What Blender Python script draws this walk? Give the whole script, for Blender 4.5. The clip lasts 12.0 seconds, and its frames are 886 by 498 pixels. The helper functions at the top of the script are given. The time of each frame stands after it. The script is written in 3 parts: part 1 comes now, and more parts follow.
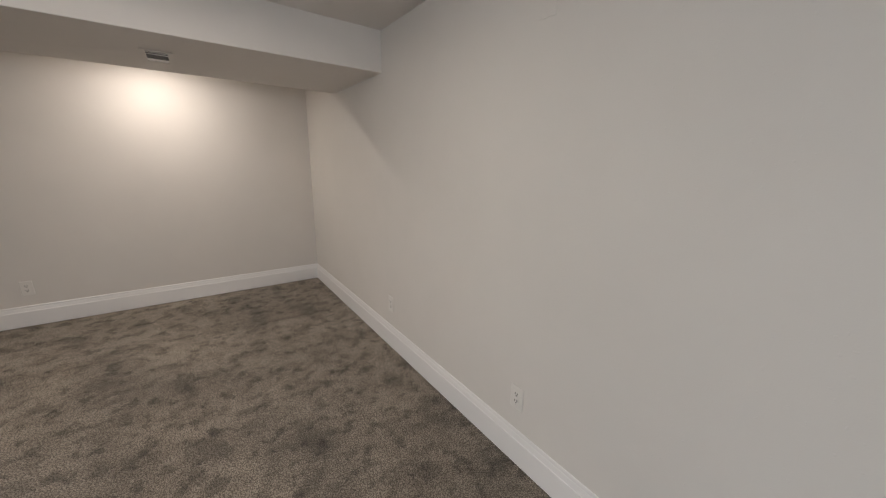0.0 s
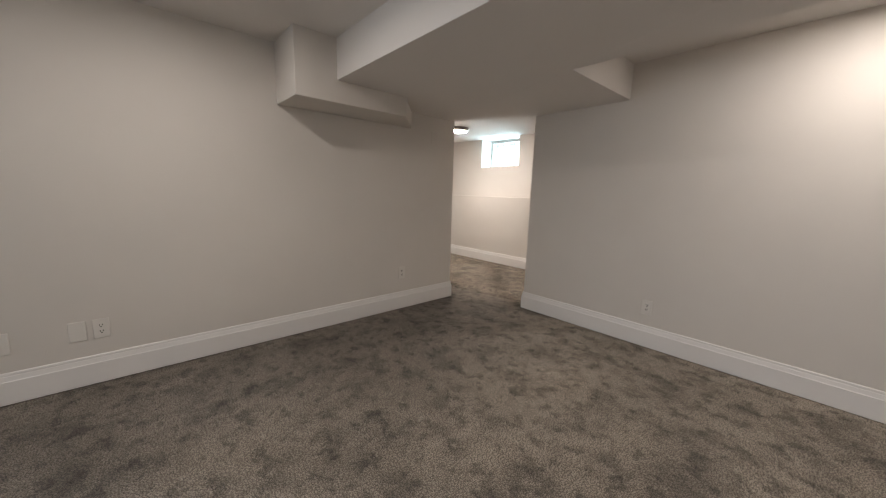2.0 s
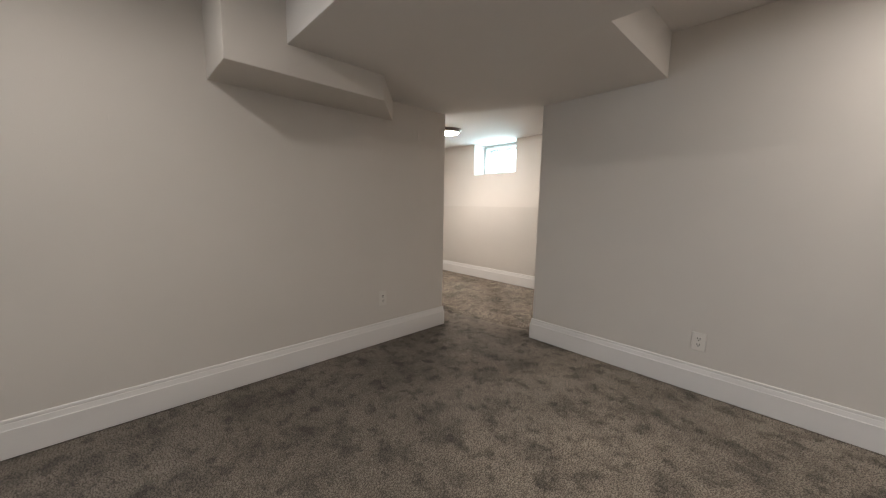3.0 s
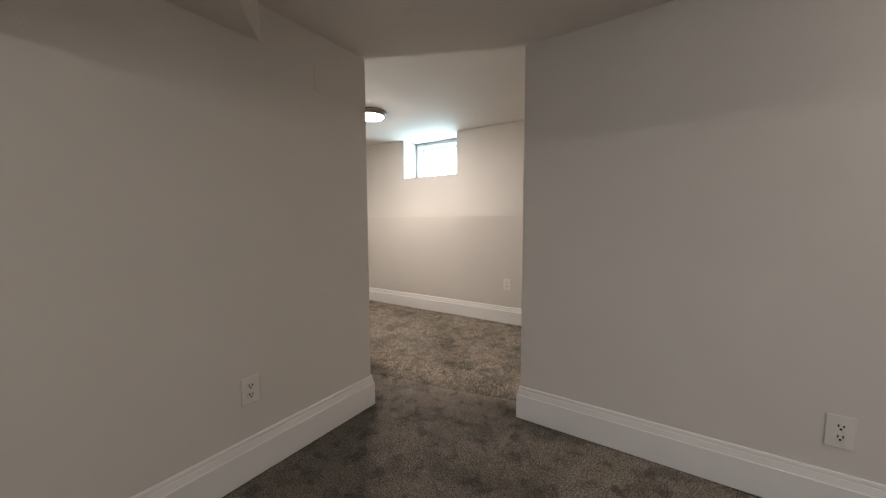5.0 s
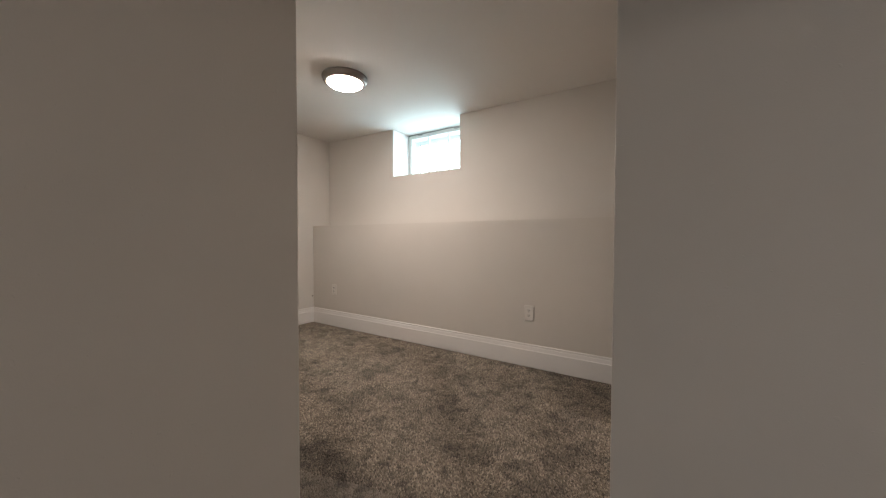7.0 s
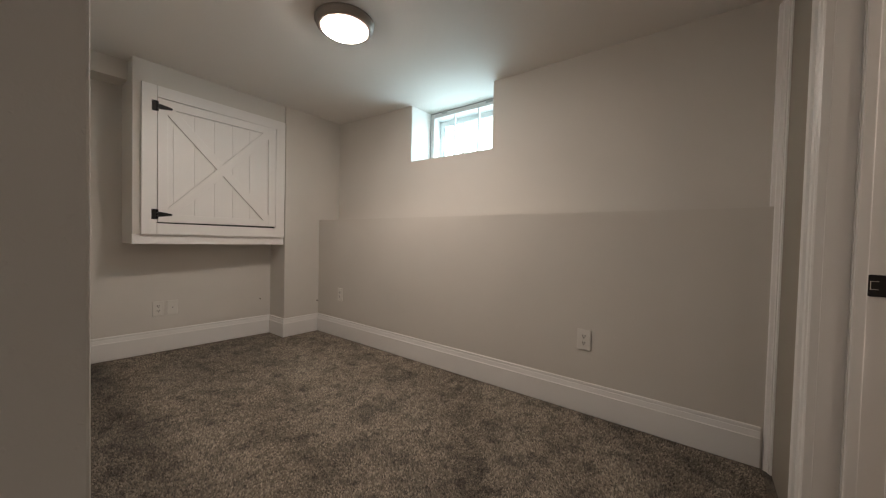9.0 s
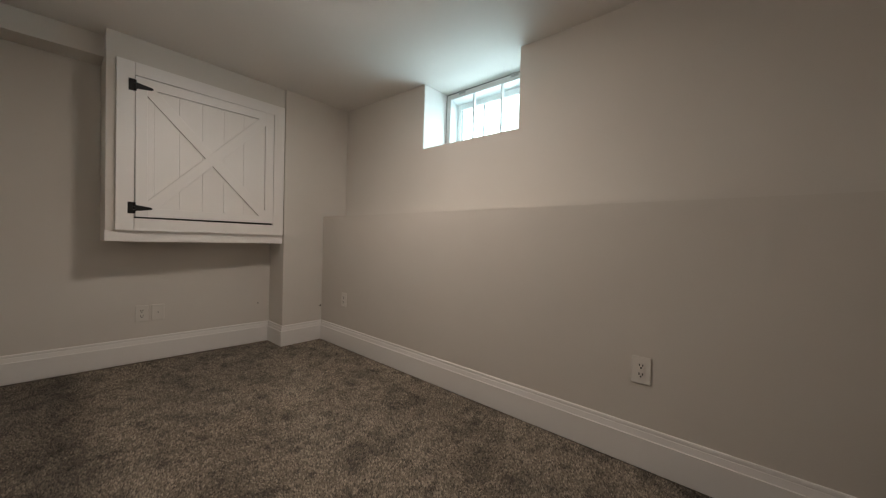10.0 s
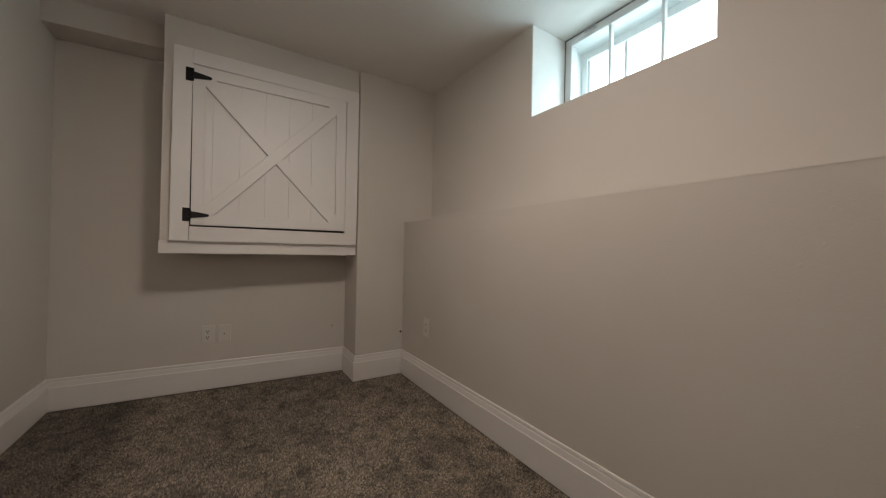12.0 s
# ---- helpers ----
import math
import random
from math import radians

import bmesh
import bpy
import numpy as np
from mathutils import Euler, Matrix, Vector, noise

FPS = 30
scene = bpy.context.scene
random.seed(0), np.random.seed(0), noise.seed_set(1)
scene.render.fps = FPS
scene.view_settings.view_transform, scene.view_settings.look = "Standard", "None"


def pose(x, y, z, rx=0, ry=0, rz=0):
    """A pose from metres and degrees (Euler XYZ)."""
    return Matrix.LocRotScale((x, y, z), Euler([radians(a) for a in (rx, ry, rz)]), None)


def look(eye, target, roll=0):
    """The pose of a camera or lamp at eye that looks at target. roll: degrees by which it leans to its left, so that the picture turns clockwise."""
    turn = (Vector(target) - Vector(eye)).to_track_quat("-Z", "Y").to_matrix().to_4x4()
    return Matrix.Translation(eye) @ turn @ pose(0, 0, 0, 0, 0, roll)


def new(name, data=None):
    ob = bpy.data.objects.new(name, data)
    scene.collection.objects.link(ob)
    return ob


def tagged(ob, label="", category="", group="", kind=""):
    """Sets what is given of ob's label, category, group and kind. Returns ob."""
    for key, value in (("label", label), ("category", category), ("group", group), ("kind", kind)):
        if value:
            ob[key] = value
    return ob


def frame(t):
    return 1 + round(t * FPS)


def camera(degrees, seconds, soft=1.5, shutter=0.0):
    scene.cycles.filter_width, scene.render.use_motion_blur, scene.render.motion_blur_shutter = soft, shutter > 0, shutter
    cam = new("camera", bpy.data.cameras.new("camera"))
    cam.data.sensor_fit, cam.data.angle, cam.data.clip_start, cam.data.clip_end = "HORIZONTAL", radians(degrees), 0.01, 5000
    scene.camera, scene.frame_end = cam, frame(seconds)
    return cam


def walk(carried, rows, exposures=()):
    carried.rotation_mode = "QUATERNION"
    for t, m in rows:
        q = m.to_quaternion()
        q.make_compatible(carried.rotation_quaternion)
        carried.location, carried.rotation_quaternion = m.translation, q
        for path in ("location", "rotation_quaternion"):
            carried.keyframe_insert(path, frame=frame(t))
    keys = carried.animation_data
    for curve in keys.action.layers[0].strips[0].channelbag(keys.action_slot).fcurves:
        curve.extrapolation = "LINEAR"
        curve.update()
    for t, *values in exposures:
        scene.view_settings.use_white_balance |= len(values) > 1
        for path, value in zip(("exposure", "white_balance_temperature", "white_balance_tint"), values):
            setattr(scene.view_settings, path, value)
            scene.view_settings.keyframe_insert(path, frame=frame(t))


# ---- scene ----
cam = camera(104.8, 12.0, soft=1.2)
PATH = [
    (0, (0.001, 0.147, 1.450), (1.140, 1.717, 0.960), 1.3),
    (0.1, (0.031, 0.196, 1.449), (1.015, 1.869, 0.969), 1.7),
    (0.3, (0.076, 0.311, 1.416), (0.691, 2.160, 0.969), 2.3),
    (0.4, (0.093, 0.370, 1.405), (0.490, 2.279, 0.960), 2.5),
    (0.5, (0.109, 0.428, 1.403), (0.321, 2.369, 0.967), 2.8),
    (1, (0.070, 0.769, 1.356), (-0.682, 2.576, 0.946), 2.5),
    (1.3, (-0.035, 0.938, 1.316), (-1.153, 2.547, 0.915), 2.1),
    (1.5, (-0.140, 1.053, 1.294), (-1.429, 2.533, 0.908), 1.9),
    (2, (-0.379, 1.315, 1.241), (-1.845, 2.635, 0.910), 1.6),
    (2.5, (-0.629, 1.531, 1.204), (-2.086, 2.873, 0.924), 1.4),
    (3, (-0.882, 1.757, 1.180), (-2.316, 3.128, 0.927), 1.0),
    (3.5, (-1.124, 1.955, 1.140), (-2.486, 3.403, 0.919), 0.2),
    (3.7, (-1.220, 2.049, 1.136), (-2.540, 3.536, 0.920), -0.5),
    (5.5, (-1.976, 2.850, 1.088), (-3.049, 4.532, 0.952), 0.1),
    (6, (-2.119, 3.090, 1.080), (-3.195, 4.771, 0.962), -0.2),
    (6.5, (-2.250, 3.280, 1.036), (-3.332, 4.963, 0.969), 0.1),
    (8.3, (-2.574, 3.757, 0.991), (-3.746, 5.376, 0.944), 0.6),
    (8.5, (-2.616, 3.821, 0.989), (-3.808, 5.426, 0.939), 0.8),
    (9, (-2.714, 3.972, 0.991), (-3.927, 5.561, 0.942), 1.4),
    (9.5, (-2.812, 4.159, 0.975), (-4.065, 5.717, 0.926), 1.9),
    (10, (-2.941, 4.341, 0.977), (-4.253, 5.849, 0.931), 1.7),
    (10.5, (-3.106, 4.527, 0.974), (-4.448, 6.009, 0.927), 1.5),
    (11, (-3.280, 4.697, 0.962), (-4.650, 6.154, 0.919), 1.2),
    (11.5, (-3.439, 4.828, 0.963), (-4.889, 6.205, 0.937), 1.0),
    (12, (-3.542, 4.892, 0.957), (-5.235, 5.957, 0.970), 1.2),
]
walk(cam, [(t, look(eye, target, roll)) for t, eye, target, roll in PATH],
     [(0.0, 1.30, 6240, 11), (0.5, 1.49, 6270, 14), (1.0, 1.35, 6230, 13), (2.0, 1.34, 6130, 11), (3.7, 1.35, 6040, 9), (5.5, 1.06, 6140, 11), (6.5, 0.87, 6220, 12), (8.3, 0.56, 6330, 12), (9.5, 0.22, 6380, 10),
      (11.0, -0.01, 6450, 12), (12.0, -0.07, 6500, 12)])

# ---- world and exposure ----
world = bpy.data.worlds.new("sky")
scene.world = world
world.use_nodes = True
wn = world.node_tree
sky = wn.nodes.new("ShaderNodeTexSky")
sky.sky_type = "NISHITA"
sky.sun_disc = False
sky.sun_elevation, sky.sun_rotation = radians(40), radians(160)
wn.links.new(sky.outputs[0], wn.nodes["Background"].inputs[0])
wn.nodes["Background"].inputs[1].default_value = 0.1

LAMP_ROOM = 86.0      # radiance of the flush lamp's diffuser
CAN_ROOM = 175.0      # radiance of the recessed lamps in the first room
CAN_STRIP = 185.0     # radiance of the recessed lamp behind the soffit
DAY_BACKDROP = 8.0   # daylight outside the small window
DAY_SIDE = 26.0       # watts of daylight through the opening behind the start


# ---- materials ----
def material(name, color, rough=0.6, metal=0.0):
    m = bpy.data.materials.new(name)
    m.use_nodes = True
    b = m.node_tree.nodes["Principled BSDF"]
    b.inputs["Base Color"].default_value = (*color, 1)
    b.inputs["Roughness"].default_value = rough
    b.inputs["Metallic"].default_value = metal
    return m, m.node_tree, b


def noise_node(nt, scale, detail=3.0, rough=0.5, coords="Object"):
    tc = nt.nodes.new("ShaderNodeTexCoord")
    n = nt.nodes.new("ShaderNodeTexNoise")
    n.inputs["Scale"].default_value = scale
    n.inputs["Detail"].default_value = detail
    n.inputs["Roughness"].default_value = rough
    nt.links.new(tc.outputs[coords], n.inputs["Vector"])
    return n


def ramp(nt, src, stops):
    r = nt.nodes.new("ShaderNodeValToRGB")
    e = r.color_ramp.elements
    e[0].position, e[0].color = stops[0][0], (*stops[0][1], 1)
    e[1].position, e[1].color = stops[-1][0], (*stops[-1][1], 1)
    for p, c in stops[1:-1]:
        e.new(p).color = (*c, 1)
    nt.links.new(src, r.inputs[0])
    return r


def bump(nt, b, src, strength, distance, chain=None):
    k = nt.nodes.new("ShaderNodeBump")
    k.inputs["Strength"].default_value = strength
    k.inputs["Distance"].default_value = distance
    nt.links.new(src, k.inputs["Height"])
    if chain:
        nt.links.new(chain.outputs[0], k.inputs["Normal"])
    nt.links.new(k.outputs[0], b.inputs["Normal"])
    return k


def paint(name, color, rough, tooth, vary=0.03, scale=260.0, nibs=0.0):
    """Rolled paint: a faint orange-peel relief, slow tone drift and small scuffs."""
    m, nt, b = material(name, color, rough)
    slow = noise_node(nt, 0.9, 4.0, 0.6)
    lo = tuple(c * (1 - vary) for c in color)
    hi = tuple(min(1, c * (1 + vary)) for c in color)
    r = ramp(nt, slow.outputs[0], [(0.3, lo), (0.7, hi)])
    nt.links.new(r.outputs[0], b.inputs["Base Color"])
    peel = noise_node(nt, scale, 2.0)
    wave = noise_node(nt, 3.0, 2.0)
    k = bump(nt, b, wave.outputs[0], 0.05, 0.01)
    k = bump(nt, b, peel.outputs[0], tooth, 0.0006, k)
    if nibs:
        # sparse grains and drips dried into the paint
        grain = noise_node(nt, nibs, 1.0)
        few = ramp(nt, grain.outputs[0], [(0.715, (0, 0, 0)), (0.76, (1, 1, 1))])
        bump(nt, b, few.outputs[0], 0.3, 0.0012, k)
    return m


WALL = paint("wall_paint", (0.665, 0.624, 0.576), 0.75, 0.35, nibs=70.0)
LOWER = paint("lower_wall_paint", (0.632, 0.589, 0.538), 0.7, 0.5, 0.035, 190.0, 75.0)
CEIL = paint("ceiling_paint", (0.73, 0.692, 0.653), 0.8, 0.5, 0.02, 180.0)
TRIM = paint("trim_paint", (0.795, 0.768, 0.744), 0.33, 0.15, 0.02, 90.0)
CABINET = paint("cabinet_paint", (0.83, 0.797, 0.772), 0.38, 0.15, 0.02, 70.0)
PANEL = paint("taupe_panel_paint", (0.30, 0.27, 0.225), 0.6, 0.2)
PLATE, _, _ = material("white_plastic", (0.72, 0.684, 0.636), 0.38)
SLOT, _, _ = material("dark_slot", (0.012, 0.011, 0.01), 0.6)
VINYL, nt, b = material("window_vinyl", (0.80, 0.81, 0.80), 0.4)
thin = nt.nodes.new("ShaderNodeBsdfTranslucent")
thin.inputs[0].default_value = (0.80, 0.86, 0.86, 1)
mixv = nt.nodes.new("ShaderNodeMixShader")
mixv.inputs[0].default_value = 0.10
nt.links.new(b.outputs[0], mixv.inputs[1])
nt.links.new(thin.outputs[0], mixv.inputs[2])
nt.links.new(mixv.outputs[0], nt.nodes["Material Output"].inputs[0])
GASKET, _, _ = material("grey_gasket", (0.22, 0.23, 0.23), 0.6)
STEEL, _, _ = material("latch_steel", (0.50, 0.51, 0.51), 0.45, 0.3)

BLACK, nt, b = material("black_iron", (0.014, 0.013, 0.013), 0.42, 0.6)
bump(nt, b, noise_node(nt, 400.0).outputs[0], 0.2, 0.0004)

BRONZE, nt, b = material("brushed_bronze", (0.25, 0.215, 0.195), 0.42, 0.6)
bump(nt, b, noise_node(nt, 300.0).outputs[0], 0.1, 0.0003)

BRIGHT, nt, b = material("strike_edge", (0.75, 0.73, 0.70), 0.25, 1.0)


# one carpet, two tones: the rooms' difference in brightness is put into the colour
SMALL_ROOM_YARN = [(0.0, (0.080, 0.068, 0.055)), (0.30, (0.180, 0.152, 0.122)), (0.72, (0.305, 0.259, 0.210)), (1.0, (0.47, 0.403, 0.332))]
LARGE_ROOM_YARN = [(0.0, (0.315, 0.275, 0.233)), (0.35, (0.370, 0.325, 0.277)), (0.8, (0.415, 0.366, 0.314)), (1.0, (0.46, 0.407, 0.351))]
BACK_YARN = [(0.30, (0.08, 0.068, 0.055)), (0.42, (0.14, 0.12, 0.098)), (0.54, (0.20, 0.171, 0.14)), (0.70, (0.32, 0.276, 0.23))]


def carpet(name, pile, tones):
    m, nt, b = material(name, (0.15, 0.13, 0.11), 0.95)
    b.inputs["Sheen Weight"].default_value = 0.06
    b.inputs["Sheen Roughness"].default_value = 0.6
    tuft = noise_node(nt, 170.0, 3.0, 0.75)
    if pile:
        # every tuft its own tone
        geo = nt.nodes.new("ShaderNodeNewGeometry")
        yarn = ramp(nt, geo.outputs["Random Per Island"], tones)
    else:
        yarn = ramp(nt, tuft.outputs[0], tones)
    # nap brushed one way or the other: wide drifts, hand-sized marks and small dabs with frayed outlines
    warp = noise_node(nt, 24.0, 4.0, 0.75)
    tc = nt.nodes.new("ShaderNodeTexCoord")
    add = nt.nodes.new("ShaderNodeVectorMath")
    add.operation = "MULTIPLY_ADD"
    nt.links.new(warp.outputs["Color"], add.inputs[0])
    add.inputs[1].default_value = (0.07, 0.07, 0.0)
    nt.links.new(tc.outputs["Object"], add.inputs[2])

    def marks(scale, rough, stops):
        f = nt.nodes.new("ShaderNodeTexNoise")
        f.inputs["Scale"].default_value = scale
        f.inputs["Detail"].default_value = 6.0
        f.inputs["Roughness"].default_value = rough
        nt.links.new(add.outputs[0], f.inputs["Vector"])
        return f, ramp(nt, f.outputs[0], [(p, (v, v * 0.99, v * 0.97)) for p, v in stops])

    nap, nap_v = marks(4.2, 0.7, [(0.40, 0.66), (0.47, 0.92), (0.53, 1.04), (0.62, 1.10)])
    dab, dab_v = marks(11.0, 0.62, [(0.38, 0.56), (0.435, 0.83), (0.48, 1.0), (0.64, 1.04)])
    wide = noise_node(nt, 1.1, 3.0)
    wide_v = ramp(nt, wide.outputs[0], [(0.35, (0.86, 0.86, 0.86)), (0.65, (1.10, 1.10, 1.10))])
    # darker towards the west wall up to the opening; pile vacuumed the other way in a corner patch
    axes = nt.nodes.new("ShaderNodeSeparateXYZ")
    nt.links.new(add.outputs[0], axes.inputs[0])

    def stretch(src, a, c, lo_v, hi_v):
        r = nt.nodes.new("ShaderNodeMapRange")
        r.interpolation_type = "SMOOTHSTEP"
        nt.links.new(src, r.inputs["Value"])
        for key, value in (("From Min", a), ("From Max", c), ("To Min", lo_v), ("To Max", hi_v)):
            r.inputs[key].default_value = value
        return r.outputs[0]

    def darkened(u, v, depth):
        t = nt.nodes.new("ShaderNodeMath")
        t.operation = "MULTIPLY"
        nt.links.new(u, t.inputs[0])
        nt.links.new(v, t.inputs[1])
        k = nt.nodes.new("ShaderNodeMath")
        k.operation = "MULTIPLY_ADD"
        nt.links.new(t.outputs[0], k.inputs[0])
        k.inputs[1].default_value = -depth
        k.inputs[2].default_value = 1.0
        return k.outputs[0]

    side = darkened(stretch(axes.outputs[0], -2.9, -1.4, 1.0, 0.0), stretch(axes.outputs[1], 4.42, 4.60, 1.0, 0.0), 0.38)
    patch = darkened(stretch(axes.outputs[0], 0.02, 0.07, 0.0, 1.0), stretch(axes.outputs[1], 3.36, 3.42, 0.0, 1.0), 0.17)
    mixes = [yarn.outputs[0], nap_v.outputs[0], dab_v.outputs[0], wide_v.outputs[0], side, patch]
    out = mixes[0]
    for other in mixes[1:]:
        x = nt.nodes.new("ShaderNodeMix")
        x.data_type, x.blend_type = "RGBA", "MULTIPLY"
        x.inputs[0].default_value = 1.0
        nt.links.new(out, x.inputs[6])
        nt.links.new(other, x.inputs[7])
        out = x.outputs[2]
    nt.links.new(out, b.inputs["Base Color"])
    if not pile:
        k = bump(nt, b, nap.outputs[0], 0.5, 0.02)
        bump(nt, b, tuft.outputs[0], 1.0, 0.010, k)
    return m


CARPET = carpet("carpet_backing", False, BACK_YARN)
PILE = carpet("plush_carpet_pile", True, SMALL_ROOM_YARN)
LIGHT_PILE = carpet("lighter_carpet_pile", True, LARGE_ROOM_YARN)


def glow(name, color, strength):
    m = bpy.data.materials.new(name)
    m.use_nodes = True
    nt = m.node_tree
    nt.nodes.remove(nt.nodes["Principled BSDF"])
    e = nt.nodes.new("ShaderNodeEmission")
    e.inputs[0].default_value = (*color, 1)
    e.inputs[1].default_value = strength
    nt.links.new(e.outputs[0], nt.nodes["Material Output"].inputs[0])
    return m


LAMP_GLOW = glow("lamp_diffuser", (1.0, 0.865, 0.745), LAMP_ROOM)
CAN_GLOW = glow("recessed_lens", (1.0, 0.885, 0.77), CAN_ROOM)
STRIP_GLOW = glow("strip_lens", (1.0, 0.885, 0.765), CAN_STRIP)
SKY_GLOW = glow("overcast_daylight", (0.68, 0.94, 1.0), DAY_BACKDROP)

GLASS = bpy.data.materials.new("window_glass")
GLASS.use_nodes = True
gt = GLASS.node_tree
gt.nodes.remove(gt.nodes["Principled BSDF"])
clear = gt.nodes.new("ShaderNodeBsdfTransparent")
shine = gt.nodes.new("ShaderNodeBsdfGlossy")
shine.inputs["Roughness"].default_value = 0.03
mixg = gt.nodes.new("ShaderNodeMixShader")
mixg.inputs[0].default_value = 0.06
gt.links.new(clear.outputs[0], mixg.inputs[1])
gt.links.new(shine.outputs[0], mixg.inputs[2])
gt.links.new(mixg.outputs[0], gt.nodes["Material Output"].inputs[0])


# ---- mesh helpers ----
def box(bm, x0, x1, y0, y1, z0, z1, bevel=0.0, seg=2):
    v = [bm.verts.new((x, y, z)) for z in (z0, z1) for y in (y0, y1) for x in (x0, x1)]
    faces = [(0, 2, 3, 1), (4, 5, 7, 6), (0, 1, 5, 4), (2, 6, 7, 3), (0, 4, 6, 2), (1, 3, 7, 5)]
    fs = [bm.faces.new([v[i] for i in f]) for f in faces]
    if bevel:
        es = {e for f in fs for e in f.edges}
        bmesh.ops.bevel(bm, geom=list(es), offset=bevel, segments=seg, profile=0.5, affect="EDGES")


def prism(bm, plan, z0, z1):
    lo = [bm.verts.new((x, y, z0)) for x, y in plan]
    hi = [bm.verts.new((x, y, z1)) for x, y in plan]
    bm.faces.new(lo[::-1])
    bm.faces.new(hi)
    n = len(plan)
    for i in range(n):
        bm.faces.new((lo[i], lo[(i + 1) % n], hi[(i + 1) % n], hi[i]))


def lathe(bm, profile, n=48):
    """A turned body about z from (radius, z) pairs."""
    rings = []
    for r, z in profile:
        if r < 1e-6:
            rings.append([bm.verts.new((0, 0, z))])
        else:
            rings.append([bm.verts.new((r * math.cos(2 * math.pi * i / n), r * math.sin(2 * math.pi * i / n), z)) for i in range(n)])
    for a, c in zip(rings, rings[1:]):
        for i in range(n):
            j = (i + 1) % n
            if len(a) == 1:
                bm.faces.new((a[0], c[j], c[i]))
            elif len(c) == 1:
                bm.faces.new((a[i], a[j], c[0]))
            else:
                bm.faces.new((a[i], a[j], c[j], c[i]))


def mesh(name, bm, mat, smooth=False):
    bmesh.ops.recalc_face_normals(bm, faces=bm.faces[:])
    me = bpy.data.meshes.new(name)
    bm.to_mesh(me)
    bm.free()
    me.materials.append(mat)
    if smooth:
        for p in me.polygons:
            p.use_smooth = True
    return me


def structure(name, bm, mat, label, category):
    return tagged(new(name, mesh(name, bm, mat)), label, category, kind="structure")


def part(name, bm, mat, parent, label="", smooth=False):
    ob = new(name, mesh(name, bm, mat, smooth))
    ob.parent = parent
    if label:
        ob["label"] = label
    return ob


def thing(name, m, label, category, group=""):
    ob = new(name)
    ob.empty_display_size = 0.05
    ob.matrix_world = m
    return tagged(ob, label, category, group)


def slab(x0, x1, y0, y1, z0, z1, bevel=0.0):
    bm = bmesh.new()
    box(bm, x0, x1, y0, y1, z0, z1, bevel)
    return bm


# ---- plan ----
WEST1, EAST1, NORTH1, SOUTH1 = -3.265, 1.14, 4.40, -2.62
CEIL1, CEIL2, SOFFIT = 2.295, 2.225, 2.015
NORTH_END = -2.465
LEDGE, LOW_Y, UP_Y = 1.178, 6.055, 6.298
EAST2, EAST2_BACK = -2.44, -2.30
WIN_X0, WIN_X1, SILL = -4.89, -4.035, 1.712
PIL_X, PIL_Y = -5.965, 5.682
TOP = 2.5

# ---- floor and ceilings ----
bm = bmesh.new()
prism(bm, [(-6.6, -2.8), (1.4, -2.8), (1.4, 7.0), (-6.6, 7.0)], -0.12, 0.0)
structure("floor", bm, CARPET, "taupe-grey plush carpet with brushed nap marks", "carpet")

bm = bmesh.new()
prism(bm, [(-3.40, -2.75), (1.27, -2.75), (1.27, 4.41), (-2.45, 4.41), (-3.2, 4.03), (-3.40, 4.03)], CEIL1, TOP)
structure("ceiling_1", bm, CEIL, "flat painted ceiling of the larger basement room", "ceiling")

bm = bmesh.new()
prism(bm, [(-6.6, 3.92), (-5.0, 3.97), (-3.275, 4.02), (-2.50, 4.37), (-2.44, 4.44), (1.4, 4.46), (1.4, 6.82), (-5.0, 6.82), (-6.6, 6.82)], CEIL2, CEIL2 + 0.06)
bmesh.ops.triangulate(bm, faces=bm.faces[:])
# the ceiling rises a little towards the cabinet
for v in bm.verts:
    v.co.z += 0.045 * max(0.0, -5.0 - v.co.x) / 1.6
structure("ceiling_2", bm, CEIL, "flat painted ceiling of the small basement room", "ceiling")

bm = bmesh.new()
prism(bm, [(EAST1 + 0.02, 2.48), (EAST1 + 0.02, 3.44), (-1.575, 3.44), (-1.575, NORTH1 + 0.02), (NORTH_END, NORTH1), (WEST1, 4.037), (WEST1 - 0.02, 4.0), (WEST1 - 0.02, 2.9), (-2.868, 2.9), (-2.868, 2.48)], SOFFIT, CEIL1 + 0.02)
for v in bm.verts:
    if v.co.z < 2.1:
        v.co.z += 0.022 * max(0.0, v.co.x + 2.6) / 3.7
bmesh.ops.bevel(bm, geom=bm.edges[:], offset=0.004, segments=2, profile=0.5, affect="EDGES")
structure("ceiling_soffit", bm, CEIL, "boxed drywall soffit under the ceiling, leading to the opening", "soffit")

bm = bmesh.new()
prism(bm, [(WEST1 - 0.02, 2.18), (-2.862, 2.18), (-2.862, 3.09), (WEST1 - 0.02, 3.46)], 1.858, CEIL1 + 0.02)
bmesh.ops.bevel(bm, geom=bm.edges[:], offset=0.005, segments=2, profile=0.5, affect="EDGES")
structure("ceiling_box", bm, WALL, "painted drywall duct box dropped beside the soffit", "soffit")

